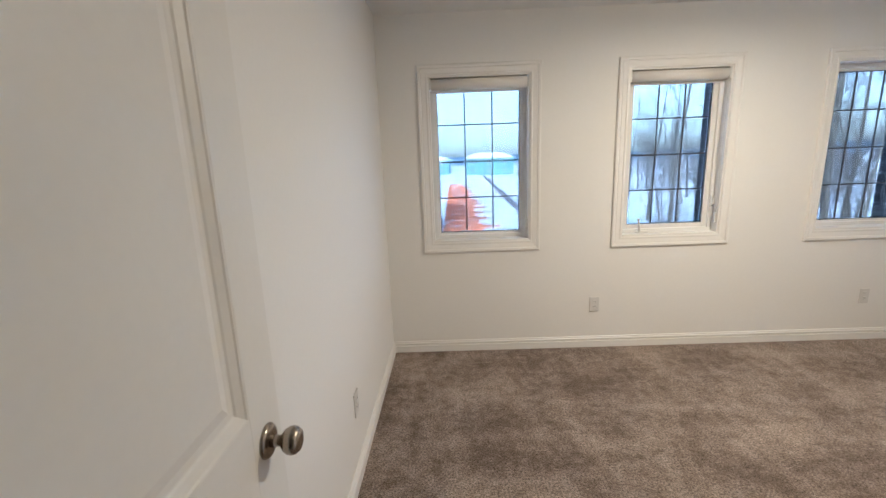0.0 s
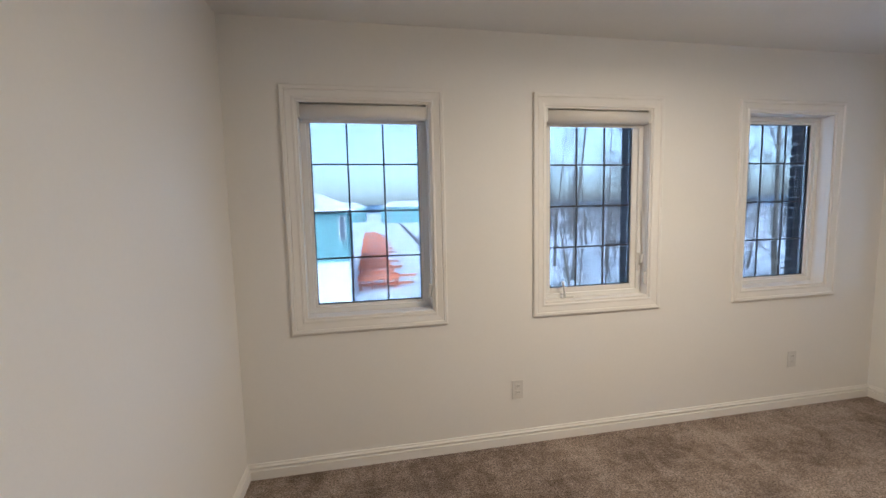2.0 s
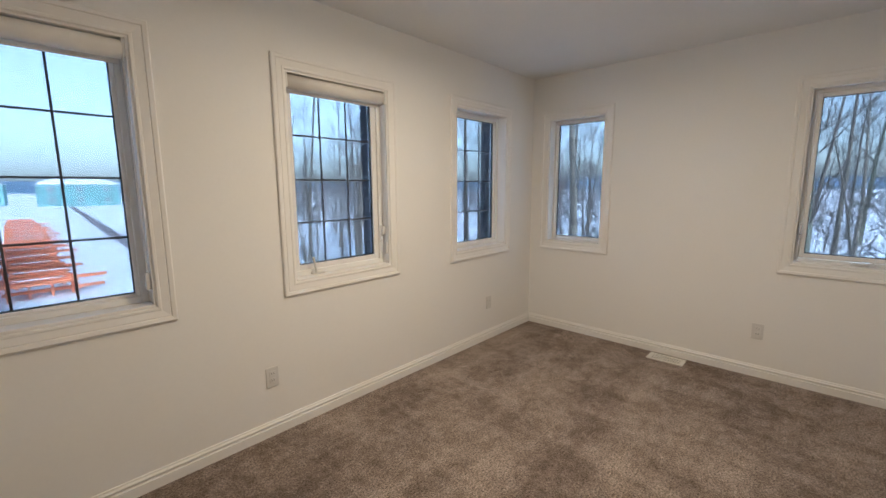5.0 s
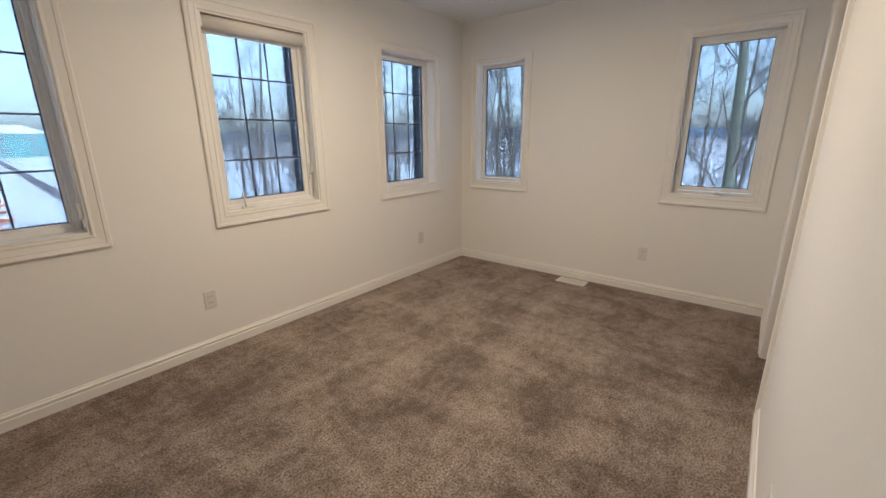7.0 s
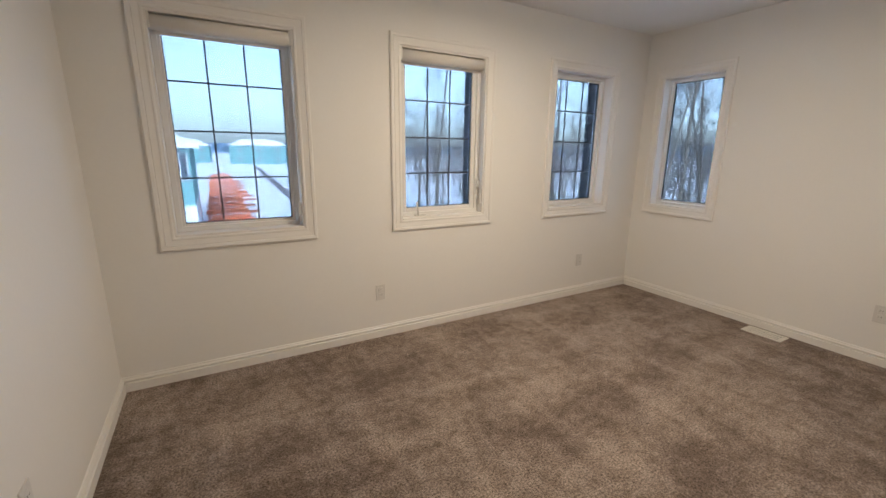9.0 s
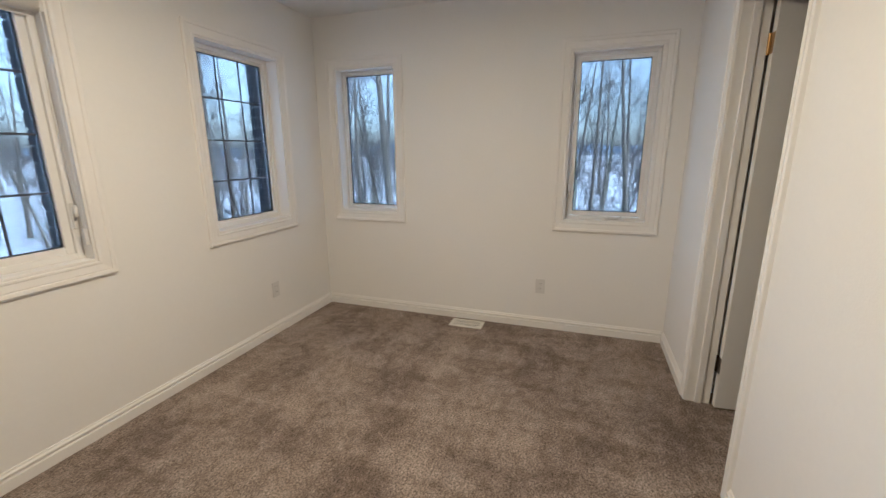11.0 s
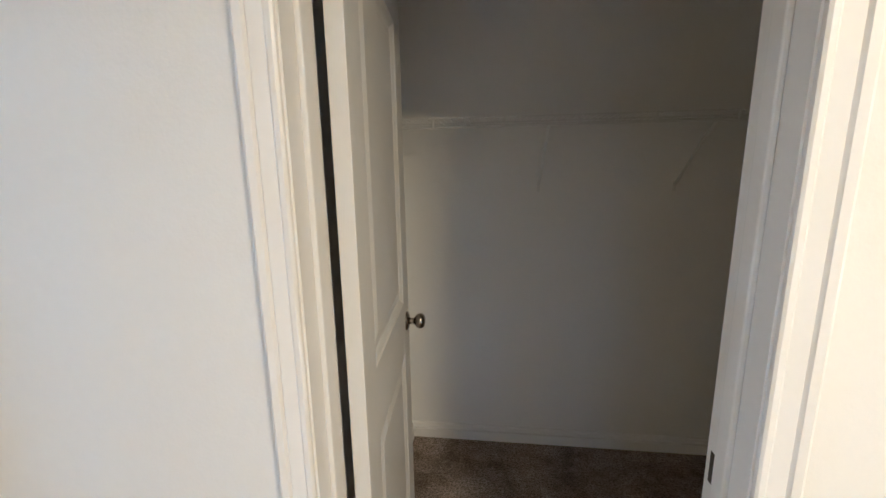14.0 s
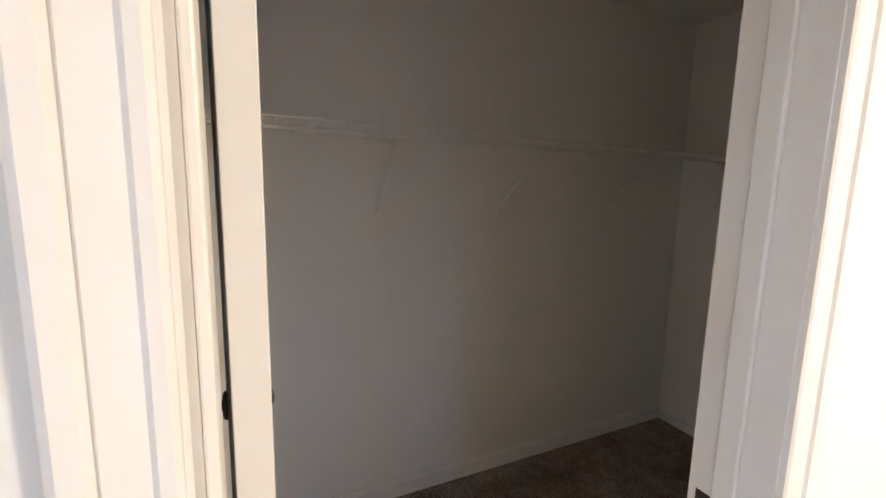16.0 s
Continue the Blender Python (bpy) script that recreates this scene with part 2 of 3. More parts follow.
def pierced_wall(name, mat, m, length, height, thick, holes, label):
    """A wall along local x, its room face at y = 0, with real openings (x0, x1, z0, z1)."""
    xs = sorted({0.0, length, *(h[0] for h in holes), *(h[1] for h in holes)})
    zs = sorted({0.0, height, *(h[2] for h in holes), *(h[3] for h in holes)})
    solid = lambda i, k: 0 <= i < len(xs) - 1 and 0 <= k < len(zs) - 1 and not any(
        h[0] - 1e-6 < (xs[i] + xs[i + 1]) / 2 < h[1] + 1e-6 and h[2] - 1e-6 < (zs[k] + zs[k + 1]) / 2 < h[3] + 1e-6 for h in holes)
    bm, made = bmesh.new(), {}

    def v(i, y, k):
        if (i, y, k) not in made:
            made[i, y, k] = bm.verts.new(m @ Vector((xs[i], y * thick, zs[k])))
        return made[i, y, k]

    for i in range(len(xs) - 1):
        for k in range(len(zs) - 1):
            if not solid(i, k):
                continue
            for y in (0, 1):
                bm.faces.new((v(i, y, k), v(i + 1, y, k), v(i + 1, y, k + 1), v(i, y, k + 1)))
            if not solid(i - 1, k):
                bm.faces.new((v(i, 0, k), v(i, 1, k), v(i, 1, k + 1), v(i, 0, k + 1)))
            if not solid(i + 1, k):
                bm.faces.new((v(i + 1, 0, k), v(i + 1, 1, k), v(i + 1, 1, k + 1), v(i + 1, 0, k + 1)))
            if not solid(i, k - 1):
                bm.faces.new((v(i, 0, k), v(i + 1, 0, k), v(i + 1, 1, k), v(i, 1, k)))
            if not solid(i, k + 1):
                bm.faces.new((v(i, 0, k + 1), v(i + 1, 0, k + 1), v(i + 1, 1, k + 1), v(i, 1, k + 1)))
    return tagged(link_mesh(name, bm, mat), label, "wall", kind="structure")


def empty(name, m, label, category, group="", kind=""):
    ob = new(name)
    ob.empty_display_size = 0.05
    ob.matrix_world = m
    return tagged(ob, label, category, group, kind)


# ---- floor, walls, ceiling ----
WT = 0.16                       # outer wall
# window openings: left and right of the inner casing edge, along each wall
N_WIN = ((-0.100, 0.612), (1.290, 2.000), (2.705, 3.405))
E_WIN = ((2.588, 3.128), (0.680, 1.244))
WZ0, WZ1 = 0.868, 2.040
OPEN_L, OPEN_R, DOOR_H = 2.415, 3.113, 2.03
ENT_L, ENT_R = -0.375, 0.375

bm = bmesh.new()
box(bm, XW - 0.2, XE + 0.1, YS - 0.12, YN + 0.1, -0.25, 0)
box(bm, XW - 0.2, XC1 + 0.12, -1.6, YS - 0.12, -0.25, 0)
tagged(link_mesh("floor", bm, CARPET), "taupe brown plush carpet with brushed pile marks", "carpet", kind="structure")

bm = bmesh.new()
box(bm, XW - 0.2, XE + WT, YS - 0.12, YN + WT, CEIL, CEIL + 0.2)
box(bm, XW - 0.2, XC1 + 0.12, -1.6, YS - 0.12, CEIL, CEIL + 0.2)
tagged(link_mesh("ceiling", bm, CEILING), "flat white finely stippled ceiling", "ceiling", kind="structure")

wall_north = pierced_wall("wall_north", WALL, Matrix.Translation((XW - 0.2, YN, 0)), XE + WT - XW + 0.2, CEIL, WT,
             [(a - XW + 0.2, b - XW + 0.2, WZ0, WZ1) for a, b in N_WIN], "warm white painted wall with three windows")
wall_east = pierced_wall("wall_east", WALL, pose(XE, YN, 0, 0, 0, -90), YN - YS + 0.12, CEIL, WT,
             [(YN - b, YN - a, WZ0, WZ1) for a, b in E_WIN], "warm white painted wall with two narrow windows")
wall_west = pierced_wall("wall_west", WALL, pose(XW, -1.6, 0, 0, 0, 90), YN + 1.6, CEIL, 0.2, [], "plain warm white painted wall")
wall_south = pierced_wall("wall_south", WALL, pose(XE, YS, 0, 0, 0, 180), XE - 0.57, CEIL, 0.12,
             [(XE - OPEN_R - 0.02, XE - OPEN_L + 0.02, 0, DOOR_H + 0.02)], "warm white painted wall with the closet doorway")
wall_entry = pierced_wall("wall_entry", WALL, pose(0.57, YE, 0, 0, 0, 180), 0.57 - XW, CEIL, 0.12,
             [(0.57 - ENT_R - 0.02, 0.57 - ENT_L + 0.02, 0, DOOR_H + 0.02)], "warm white painted wall with the entry doorway")


def plain_wall(name, dims, label):
    bm = bmesh.new()
    box(bm, *dims)
    return tagged(link_mesh(name, bm, WALL), label, "wall", kind="structure")


plain_wall("wall_closet_west", (0.57, XC0, -1.6, YS - 0.12, 0, CEIL), "painted closet end wall")
plain_wall("wall_closet_east", (XC1, XC1 + 0.12, YB - 0.12, YS - 0.12, 0, CEIL), "painted closet side wall behind the open door")
plain_wall("wall_closet_back", (XC0, XC1, YB - 0.12, YB, 0, CEIL), "painted closet back wall in shadow")
plain_wall("wall_hall", (XW, 0.57, -1.6, -1.5, 0, CEIL), "plain hallway wall")

# ---- trim ----
BASE = ((0, 0), (0.016, 0), (0.016, 0.050), (0.004, 0.053), (0.004, 0.059), (0.012, 0.062), (0.013, 0.070), (0.007, 0.078), (0.006, 0.086), (0, 0.087))


def baseboard(p0, p1, out):
    p0, p1 = Vector((*p0, 0)), Vector((*p1, 0))
    bm = bmesh.new()
    prism(bm, BASE, p0, (*out, 0), (0, 0, 1), (p1 - p0).normalized(), (p1 - p0).length)
    tagged(link_mesh("baseboard", bm, TRIM), "white painted moulded baseboard", "baseboard", "baseboards", "structure")


baseboard((XW, YN), (XE, YN), (0, -1))
baseboard((XE, YN - 0.014), (XE, YS + 0.014), (-1, 0))
baseboard((XW, YE + 0.02), (XW, YN - 0.014), (1, 0))
baseboard((OPEN_R + 0.066, YS), (XE, YS), (0, 1))
baseboard((0.57, YS), (OPEN_L - 0.066, YS), (0, 1))
baseboard((XC0, YB), (XC1, YB), (0, 1))
baseboard((XC0, YB + 0.014), (XC0, YS - 0.12), (1, 0))
baseboard((XC1, YB + 0.014), (XC1, YS - 0.12), (-1, 0))
baseboard((0.57, YE), (0.57, YS + 0.014), (-1, 0))


def casing_profile(w):
    return ((0, 0), (0, 0.008), (0.004, 0.011), (0.012, 0.011), (0.016, 0.008), (w * 0.62, 0.013), (w * 0.66, 0.010), (w * 0.72, 0.016), (w - 0.006, 0.018), (w, 0.014), (w, 0))


def casing_set(parent, x0, x1, z0, z1, w, with_bottom, y=0.0):
    """Mitred moulding round an opening, in local coordinates, proud towards -y."""
    prof = casing_profile(w)
    runs = [((x0, y, z0), (-1, 0, 0), (0, 0, 1), z1 - z0, -1 if with_bottom else 0, 1), ((x1, y, z0), (1, 0, 0), (0, 0, 1), z1 - z0, -1 if with_bottom else 0, 1),
            ((x0, y, z1), (0, 0, 1), (1, 0, 0), x1 - x0, -1, 1)]
    if with_bottom:
        runs.append(((x0, y, z0), (0, 0, -1), (1, 0, 0), x1 - x0, -1, 1))
    for o, U, W, length, m0, m1 in runs:
        bm = bmesh.new()
        prism(bm, prof, o, U, (0, -1, 0), W, length, m0, m1)
        part("casing", bm, TRIM, parent)


# ---- windows ----
def frame_ring(bm, x0, x1, z0, z1, w, y0, y1, bevel=0.003):
    for a in ((x0, x0 + w, z0, z1), (x1 - w, x1, z0, z1)):
        box(bm, a[0], a[1], y0, y1, a[2], a[3], bevel)
    for a in ((z0, z0 + w), (z1 - w, z1)):
        box(bm, x0 + w - 0.001, x1 - w + 0.001, y0 + 0.0005, y1 - 0.0005, a[0], a[1], bevel)


def make_window(name, m, width, casement, grid, label, gx=1):
    """Origin at the inner left foot of the opening in the room face; y goes outwards."""
    ob = empty(name, m, label, "window", "bedroom windows", "structure")
    h = WZ1 - WZ0
    casing_set(ob, 0, width, 0, h, 0.074, True)
    dep = 0.078 if casement else 0.100
    bm = bmesh.new()
    t = 0.010
    box(bm, 0, t, 0.0, dep, 0, h)
    box(bm, width - t, width, 0.0, dep, 0, h)
    box(bm, t, width - t, 0.0, dep, h - t, h)
    part("jamb_lining", bm, TRIM, ob)
    boxed("window_sill", (t, width - t, -0.002, dep, 0, 0.014), TRIM, ob, bevel=0.003)
    bm = bmesh.new()
    fw = 0.030 if grid else 0.022
    frame_ring(bm, t, width - t, 0.014, h - t, fw, dep - 0.012, WT - 0.004)
    part("window_frame", bm, VINYL, ob)
    s = t + fw
    sash = bmesh.new()
    sw = (0.036 if casement else 0.018) if grid else (0.029 if casement else 0.014)
    frame_ring(sash, s - 0.002, width - s + 0.002, 0.040, h - s + 0.002, sw, dep + 0.004, dep + 0.05, 0.004)
    sash_ob = part("sash", sash, VINYL, ob)
    x0, x1, z0, z1 = s + sw - 0.004, width - s - sw + 0.004, 0.040 + sw - 0.002, h - s - sw + 0.004
    bm = bmesh.new()
    frame_ring(bm, x0, x1, z0, z1, 0.006, dep + 0.016, dep + 0.034, 0)
    part("gasket", bm, GASKET, ob, "thin black rubber gasket")
    for k in (0, 1):
        pane = boxed("pane", (x0 + 0.003, x1 - 0.003, dep + 0.019 + k * 0.012, dep + 0.0205 + k * 0.012, z0 + 0.003, z1 - 0.003), GLASS, ob, "double glazing darkened to dim the view")
        # shadow off, so the dimming tint holds back less of the daylight
        pane.visible_shadow = False
    if grid:
        yb = (dep + 0.0222, dep + 0.0292)
        for i in (1, 2):
            x = x0 + (x1 - x0) * i / 3
            boxed("glazing_bar", (x - 0.0045, x + 0.0045, *yb, z0, z1), BAR, ob)
        for k in (1, 2, 3):
            z = z0 + (z1 - z0) * k / 4
            boxed("glazing_bar", (x0, x1, yb[0] + 0.0004, yb[1] - 0.0004, z - 0.0045, z + 0.0045), BAR, ob)
    if casement:
        bm = bmesh.new()
        cx = width * (0.25 if gx > 0 else 0.60)
        box(bm, cx - 0.045, cx + 0.045, dep - 0.030, dep - 0.008, 0.014, 0.030, 0.005)
        crank = part("crank_base", bm, PLASTIC, ob, "white folding window crank")
        bm = bmesh.new()
        if gx > 0:
            tube(bm, [(cx - 0.02, dep - 0.030, 0.028), (cx - 0.026, dep - 0.040, 0.060), (cx - 0.036, dep - 0.042, 0.105), (cx - 0.040, dep - 0.046, 0.122)], [0.009, 0.007, 0.006, 0.009])
        else:
            tube(bm, [(cx - 0.03, dep - 0.034, 0.034), (cx + 0.02, dep - 0.045, 0.032), (cx + 0.055, dep - 0.045, 0.040), (cx + 0.062, dep - 0.045, 0.048)], [0.007, 0.006, 0.006, 0.008])
        part("crank_handle", bm, PLASTIC, crank, smooth=True)
        lx = width - t - 0.016 if gx > 0 else t + 0.016
        bm = bmesh.new()
        box(bm, lx - 0.010, lx + 0.010, dep - 0.022, dep - 0.010, 0.16, 0.28, 0.004)
        lock = part("lock_plate", bm, PLASTIC, ob)
        bm = bmesh.new()
        tube(bm, [(lx, dep - 0.020, 0.20), (lx, dep - 0.040, 0.22), (lx, dep - 0.042, 0.27)], [0.006, 0.006, 0.007])
        part("lock_lever", bm, PLASTIC, lock, smooth=True)
    return ob


for i, ((a, b), cas) in enumerate(zip(N_WIN, (False, True, False))):
    make_window(f"window_{i + 1}", Matrix.Translation((a, YN, WZ0)), b - a, cas, True,
                ("white fixed window with dark glazing bars", "white crank casement window with dark glazing bars")[cas])
for i, ((a, b), cas) in enumerate(zip(E_WIN, (False, True))):
    make_window(f"window_{i + 4}", pose(XE, b, WZ0, 0, 0, -90), b - a, cas, False,
                ("narrow white fixed window with unbarred glass", "narrow white crank casement window with unbarred glass")[cas], -1)


def roller_blind(x0, x1, y):
    ob = empty("roller_blind", Matrix.Translation((x0, YN + y, WZ1)), "rolled-up cream roller blind under the window head", "blind", "roller blinds")
    w = x1 - x0
    bm = bmesh.new()
    prism(bm, [(0.039 * math.cos(a) * (1 + 0.03 * math.sin(3 * a)), 0.039 * math.sin(a)) for a in [2 * math.pi * k / 20 for k in range(20)]], (0.022, 0.034, -0.051), (0, 1, 0), (0, 0, 1), (1, 0, 0), w - 0.044)
    part("fabric_roll", bm, BLIND, ob, smooth=True)
    boxed("hem_bar", (0.026, w - 0.026, 0.060, 0.070, -0.104, -0.066), BLIND, ob, bevel=0.003)
    for x in (0.010, w - 0.022):
        boxed("bracket", (x, x + 0.012, 0.000, 0.072, -0.088, -0.010), PLASTIC, ob, bevel=0.002)
    bm = bmesh.new()
    tube(bm, [(w - 0.020, 0.006, -0.06), (w - 0.021, 0.004, -0.5), (w - 0.020, 0.006, -1.02)], [0.0022] * 3, 6)
    tube(bm, [(w - 0.020, 0.074, -0.06), (w - 0.021, 0.060, -0.5), (w - 0.020, 0.012, -1.02)], [0.0022] * 3, 6)
    part("bead_chain", bm, PLASTIC, ob)
    boxed("chain_tensioner", (w - 0.030, w - 0.012, 0.004, 0.022, -1.09, -1.01), PLASTIC, ob, bevel=0.004)


roller_blind(*N_WIN[0], 0.006)
roller_blind(*N_WIN[1], 0.002)


# ---- doors ----
def make_leaf(parent, w, h, th, knob_side, name):
    """A two-panel leaf from the hinge at x = 0 to x = w, y from 0 to th."""
    rec, st, z_lock0, z_lock1, z_bot, z_top = 0.011, 0.112, 0.835, 1.012, 0.20, h - 0.125
    bm = bmesh.new()
    box(bm, 0.02, w - 0.02, rec, th - rec, 0.01, h - 0.01)
    for a in ((0, st, 0, h), (w - st, w, 0, h)):
        box(bm, a[0], a[1], 0, th, a[2], a[3], 0.0015)
    for a in ((0, z_bot), (z_lock0, z_lock1), (z_top, h)):
        box(bm, st - 0.001, w - st + 0.001, 0.0004, th - 0.0004, a[0], a[1])
    leaf = part(name, bm, DOORPAINT, parent)
    for z0, z1 in ((z_bot, z_lock0), (z_lock1, z_top)):
        for y, s in ((0.0, 1), (th, -1)):
            prof = ((0, 0.0), (-0.004, 0.0008), (-0.007, 0.0032), (-0.022, 0.0082), (-0.026, 0.0105), (-0.030, 0.0112), (-0.030, 0.014), (0, 0.014))
            bm = bmesh.new()
            for o, U, W, ln in (((st, y, z0), (-1, 0, 0), (0, 0, 1), z1 - z0), ((w - st, y, z0), (1, 0, 0), (0, 0, 1), z1 - z0), ((st, y, z1), (0, 0, 1), (1, 0, 0), w - 2 * st), ((st, y, z0), (0, 0, -1), (1, 0, 0), w - 2 * st)):
                prism(bm, prof, o, U, (0, s, 0), W, ln, -1, 1)
            part("panel_moulding", bm, DOORPAINT, leaf)
            a, e = 0.062, 0.026
            bm = bmesh.new()
            q = [(st + a - e, z0 + a - e), (w - st - a + e, z0 + a - e), (w - st - a + e, z1 - a + e), (st + a - e, z1 - a + e)]
            r = [(st + a, z0 + a), (w - st - a, z0 + a), (w - st - a, z1 - a), (st + a, z1 - a)]
            lo = [bm.verts.new((x, y + s * (rec + 0.001), z)) for x, z in q]
            hi = [bm.verts.new((x, y + s * 0.0055, z)) for x, z in r]
            bm.faces.new(hi)
            bm.faces.new(lo[::-1])
            for i in range(4):
                bm.faces.new((lo[i], lo[(i + 1) % 4], hi[(i + 1) % 4], hi[i]))
            part("raised_panel", bm, DOORPAINT, leaf)
    for y, s in ((0.0, -1), (th, 1)):
        m = pose(w - 0.062, y, 0.935, -90 * s, 0, 0)
        bm = bmesh.new()
        lathe(bm, ((0.033, 0), (0.033, 0.003), (0.030, 0.007), (0.022, 0.010)), m)
        rose = part("rosette", bm, NICKEL, leaf, "round satin nickel rosette", True)
        bm = bmesh.new()
        lathe(bm, ((0.012, 0.008), (0.011, 0.018), (0.010, 0.026), (0.014, 0.030), (0.021, 0.035), (0.0255, 0.043), (0.0265, 0.050), (0.0245, 0.057), (0.019, 0.063), (0.010, 0.066)), m)
        part("knob", bm, NICKEL, leaf, "round satin nickel knob", True)
    boxed("latch_plate", (w - 0.0005, w + 0.0012, th / 2 - 0.012, th / 2 + 0.012, 0.905, 0.965), NICKEL, leaf)
    return leaf


def door_frame(name, m, w, wall, stop_y, label, hinge_left):
    """Origin at the left foot of the opening in the room face; y goes into the wall."""
    ob = empty(name, m, label, "door frame", kind="structure")
    bm = bmesh.new()
    box(bm, -0.018, 0, 0, wall, 0, DOOR_H + 0.018)
    box(bm, w, w + 0.018, 0, wall, 0, DOOR_H + 0.018)
    box(bm, 0, w, 0, wall, DOOR_H, DOOR_H + 0.018)
    part("jamb", bm, TRIM, ob)
    bm = bmesh.new()
    for a in ((0, 0.011), (w - 0.011, w)):
        box(bm, a[0], a[1], stop_y, stop_y + 0.034, 0, DOOR_H, 0.003)
    box(bm, 0.011, w - 0.011, stop_y, stop_y + 0.034, DOOR_H - 0.011, DOOR_H, 0.003)
    part("door_stop", bm, TRIM, ob)
    casing_set(ob, -0.004, w + 0.004, 0, DOOR_H + 0.004, 0.062, False)
    x = w - 0.0008 if hinge_left else 0.0
    boxed("strike_plate", (x, x + 0.0012, stop_y + 0.036, stop_y + 0.062, 0.905, 0.965), BRONZE, ob, "dark bronze strike plate")
    return ob


def hinges(parent, tone, gap, zs=(0.24, 1.825)):
    """Butt hinges: a plate let into the leaf's edge, a knuckle and a plate on the jamb."""
    for z in zs:
        bm = bmesh.new()
        box(bm, -0.0025, 0.0005, 0.003, 0.036, z - 0.045, z + 0.045)
        tube(bm, [(-0.004, 0.043, z - 0.046), (-0.004, 0.043, z + 0.046)], [0.0065] * 2, 12)
        box(bm, -0.004, 0.040, gap, gap + 0.002, z - 0.045, z + 0.045)
        part("hinge", bm, tone if z > 0.5 else BRONZE, parent, "metal butt hinge")


# closet door: hung on the east jamb, standing open into the closet
frame_closet = door_frame("door_1", pose(OPEN_R, YS, 0, 0, 0, 180), OPEN_R - OPEN_L, 0.12, 0.045, "white moulded closet doorway casing and jamb", True)
closet_door = empty("closet_door", pose(OPEN_R - 0.050, YS - 0.130, 0.012, 0, 0, CLOSET_TURN), "white two-panel door standing open into the closet", "door")
make_leaf(closet_door, 0.672, DOOR_H - 0.016, 0.035, 1, "leaf")
hinges(closet_door, BRASS, 0.052)

# entry door: swung back beside the west wall
frame_entry = door_frame("door_2", pose(ENT_R, YE, 0, 0, 0, 180), ENT_R - ENT_L, 0.12, 0.040, "white moulded entry doorway casing and jamb", False)
entry_door = empty("entry_door", pose(ENTRY_X, YE + 0.012, 0.012, 0, 0, ENTRY_TURN), "white two-panel door swung open beside the wall", "door")
make_leaf(entry_door, 0.715, DOOR_H - 0.016, 0.035, 1, "leaf")
hinges(entry_door, BRASS, 0.046)


# ---- fixtures ----
def outlet(m):
    """A duplex outlet on a wall; local y points into the room."""
    ob = empty("wall_outlet", m, "white plastic duplex outlet low on the wall", "outlet", "wall outlets")
    boxed("cover_plate", (-0.036, 0.036, 0, 0.006, -0.058, 0.058), PLASTIC, ob, bevel=0.0025)
    for z in (-0.020, 0.020):
        bm = bmesh.new()
        box(bm, -0.017, 0.017, 0.005, 0.0085, z - 0.0155, z + 0.0155, 0.0015)
        r = part("receptacle", bm, PLASTIC, ob)
        for x in (-0.007, 0.006):
            boxed("slot", (x - 0.001, x + 0.001, 0.0080, 0.0088, z - 0.002, z + 0.007), SLOT, r, "dark slot")
    bm = bmesh.new()
    lathe(bm, ((0.003, 0.0055), (0.003, 0.0075)), pose(0, 0, 0, -90, 0, 0), 10)
    part("screw", bm, PLASTIC, ob)


outlet(pose(1.113, YN, 0.348, 0, 0, 180))
outlet(pose(3.157, YN, 0.348, 0, 0, 180))
outlet(pose(XE, 1.383, 0.345, 0, 0, 90))
outlet(pose(XW, 2.03, 0.365, 0, 0, -90))
outlet(pose(1.37, YS, 0.350))

register = empty("floor_register", Matrix.Translation((3.750, 1.943, 0)), "cream metal floor register with slanted slats in the carpet", "floor vent")
bm = bmesh.new()
for a in ((-0.072, -0.050, -0.134, 0.134), (0.050, 0.072, -0.134, 0.134), (-0.050, 0.050, -0.134, -0.112), (-0.050, 0.050, 0.112, 0.134)):
    box(bm, *a, 0.000, 0.007, 0.002)
part("frame", bm, REGISTER, register)
# no duct is built: a black sheet gives the shade under the slats
boxed("duct_shadow", (-0.050, 0.050, -0.112, 0.112, 0.0005, 0.0015), SLOT, register, "dark sheet painted as the shade below the slats")
for k in range(13):
    y = -0.104 + k * 0.01735
    bm = bmesh.new()
    prism(bm, ((0, 0), (0.002, 0), (0.010, 0.005), (0.008, 0.005)), (-0.05, y - 0.005, 0.0016), (0, 1, 0), (0, 0, 1), (1, 0, 0), 0.10)
    part("slat", bm, REGISTER, register)
boxed("divider", (-0.003, 0.003, -0.112, 0.112, 0.0015, 0.0068), REGISTER, register)

lamp = empty("ceiling_lamp", Matrix.Translation((LAMP_X, LAMP_Y, CEIL)), "round flush ceiling lamp with a warm opal bowl", "ceiling lamp")
bm = bmesh.new()
lathe(bm, ((0.150, 0), (0.152, -0.012), (0.145, -0.022)), Matrix())
part("base_ring", bm, NICKEL, lamp, "satin nickel ring", True)
bm = bmesh.new()
lathe(bm, ((0.140, -0.020), (0.136, -0.045), (0.118, -0.072), (0.085, -0.092), (0.040, -0.103), (0.005, -0.105)), Matrix(), 32)
shade = part("bowl", bm, LAMPGLASS, lamp, "opal glass bowl", True)

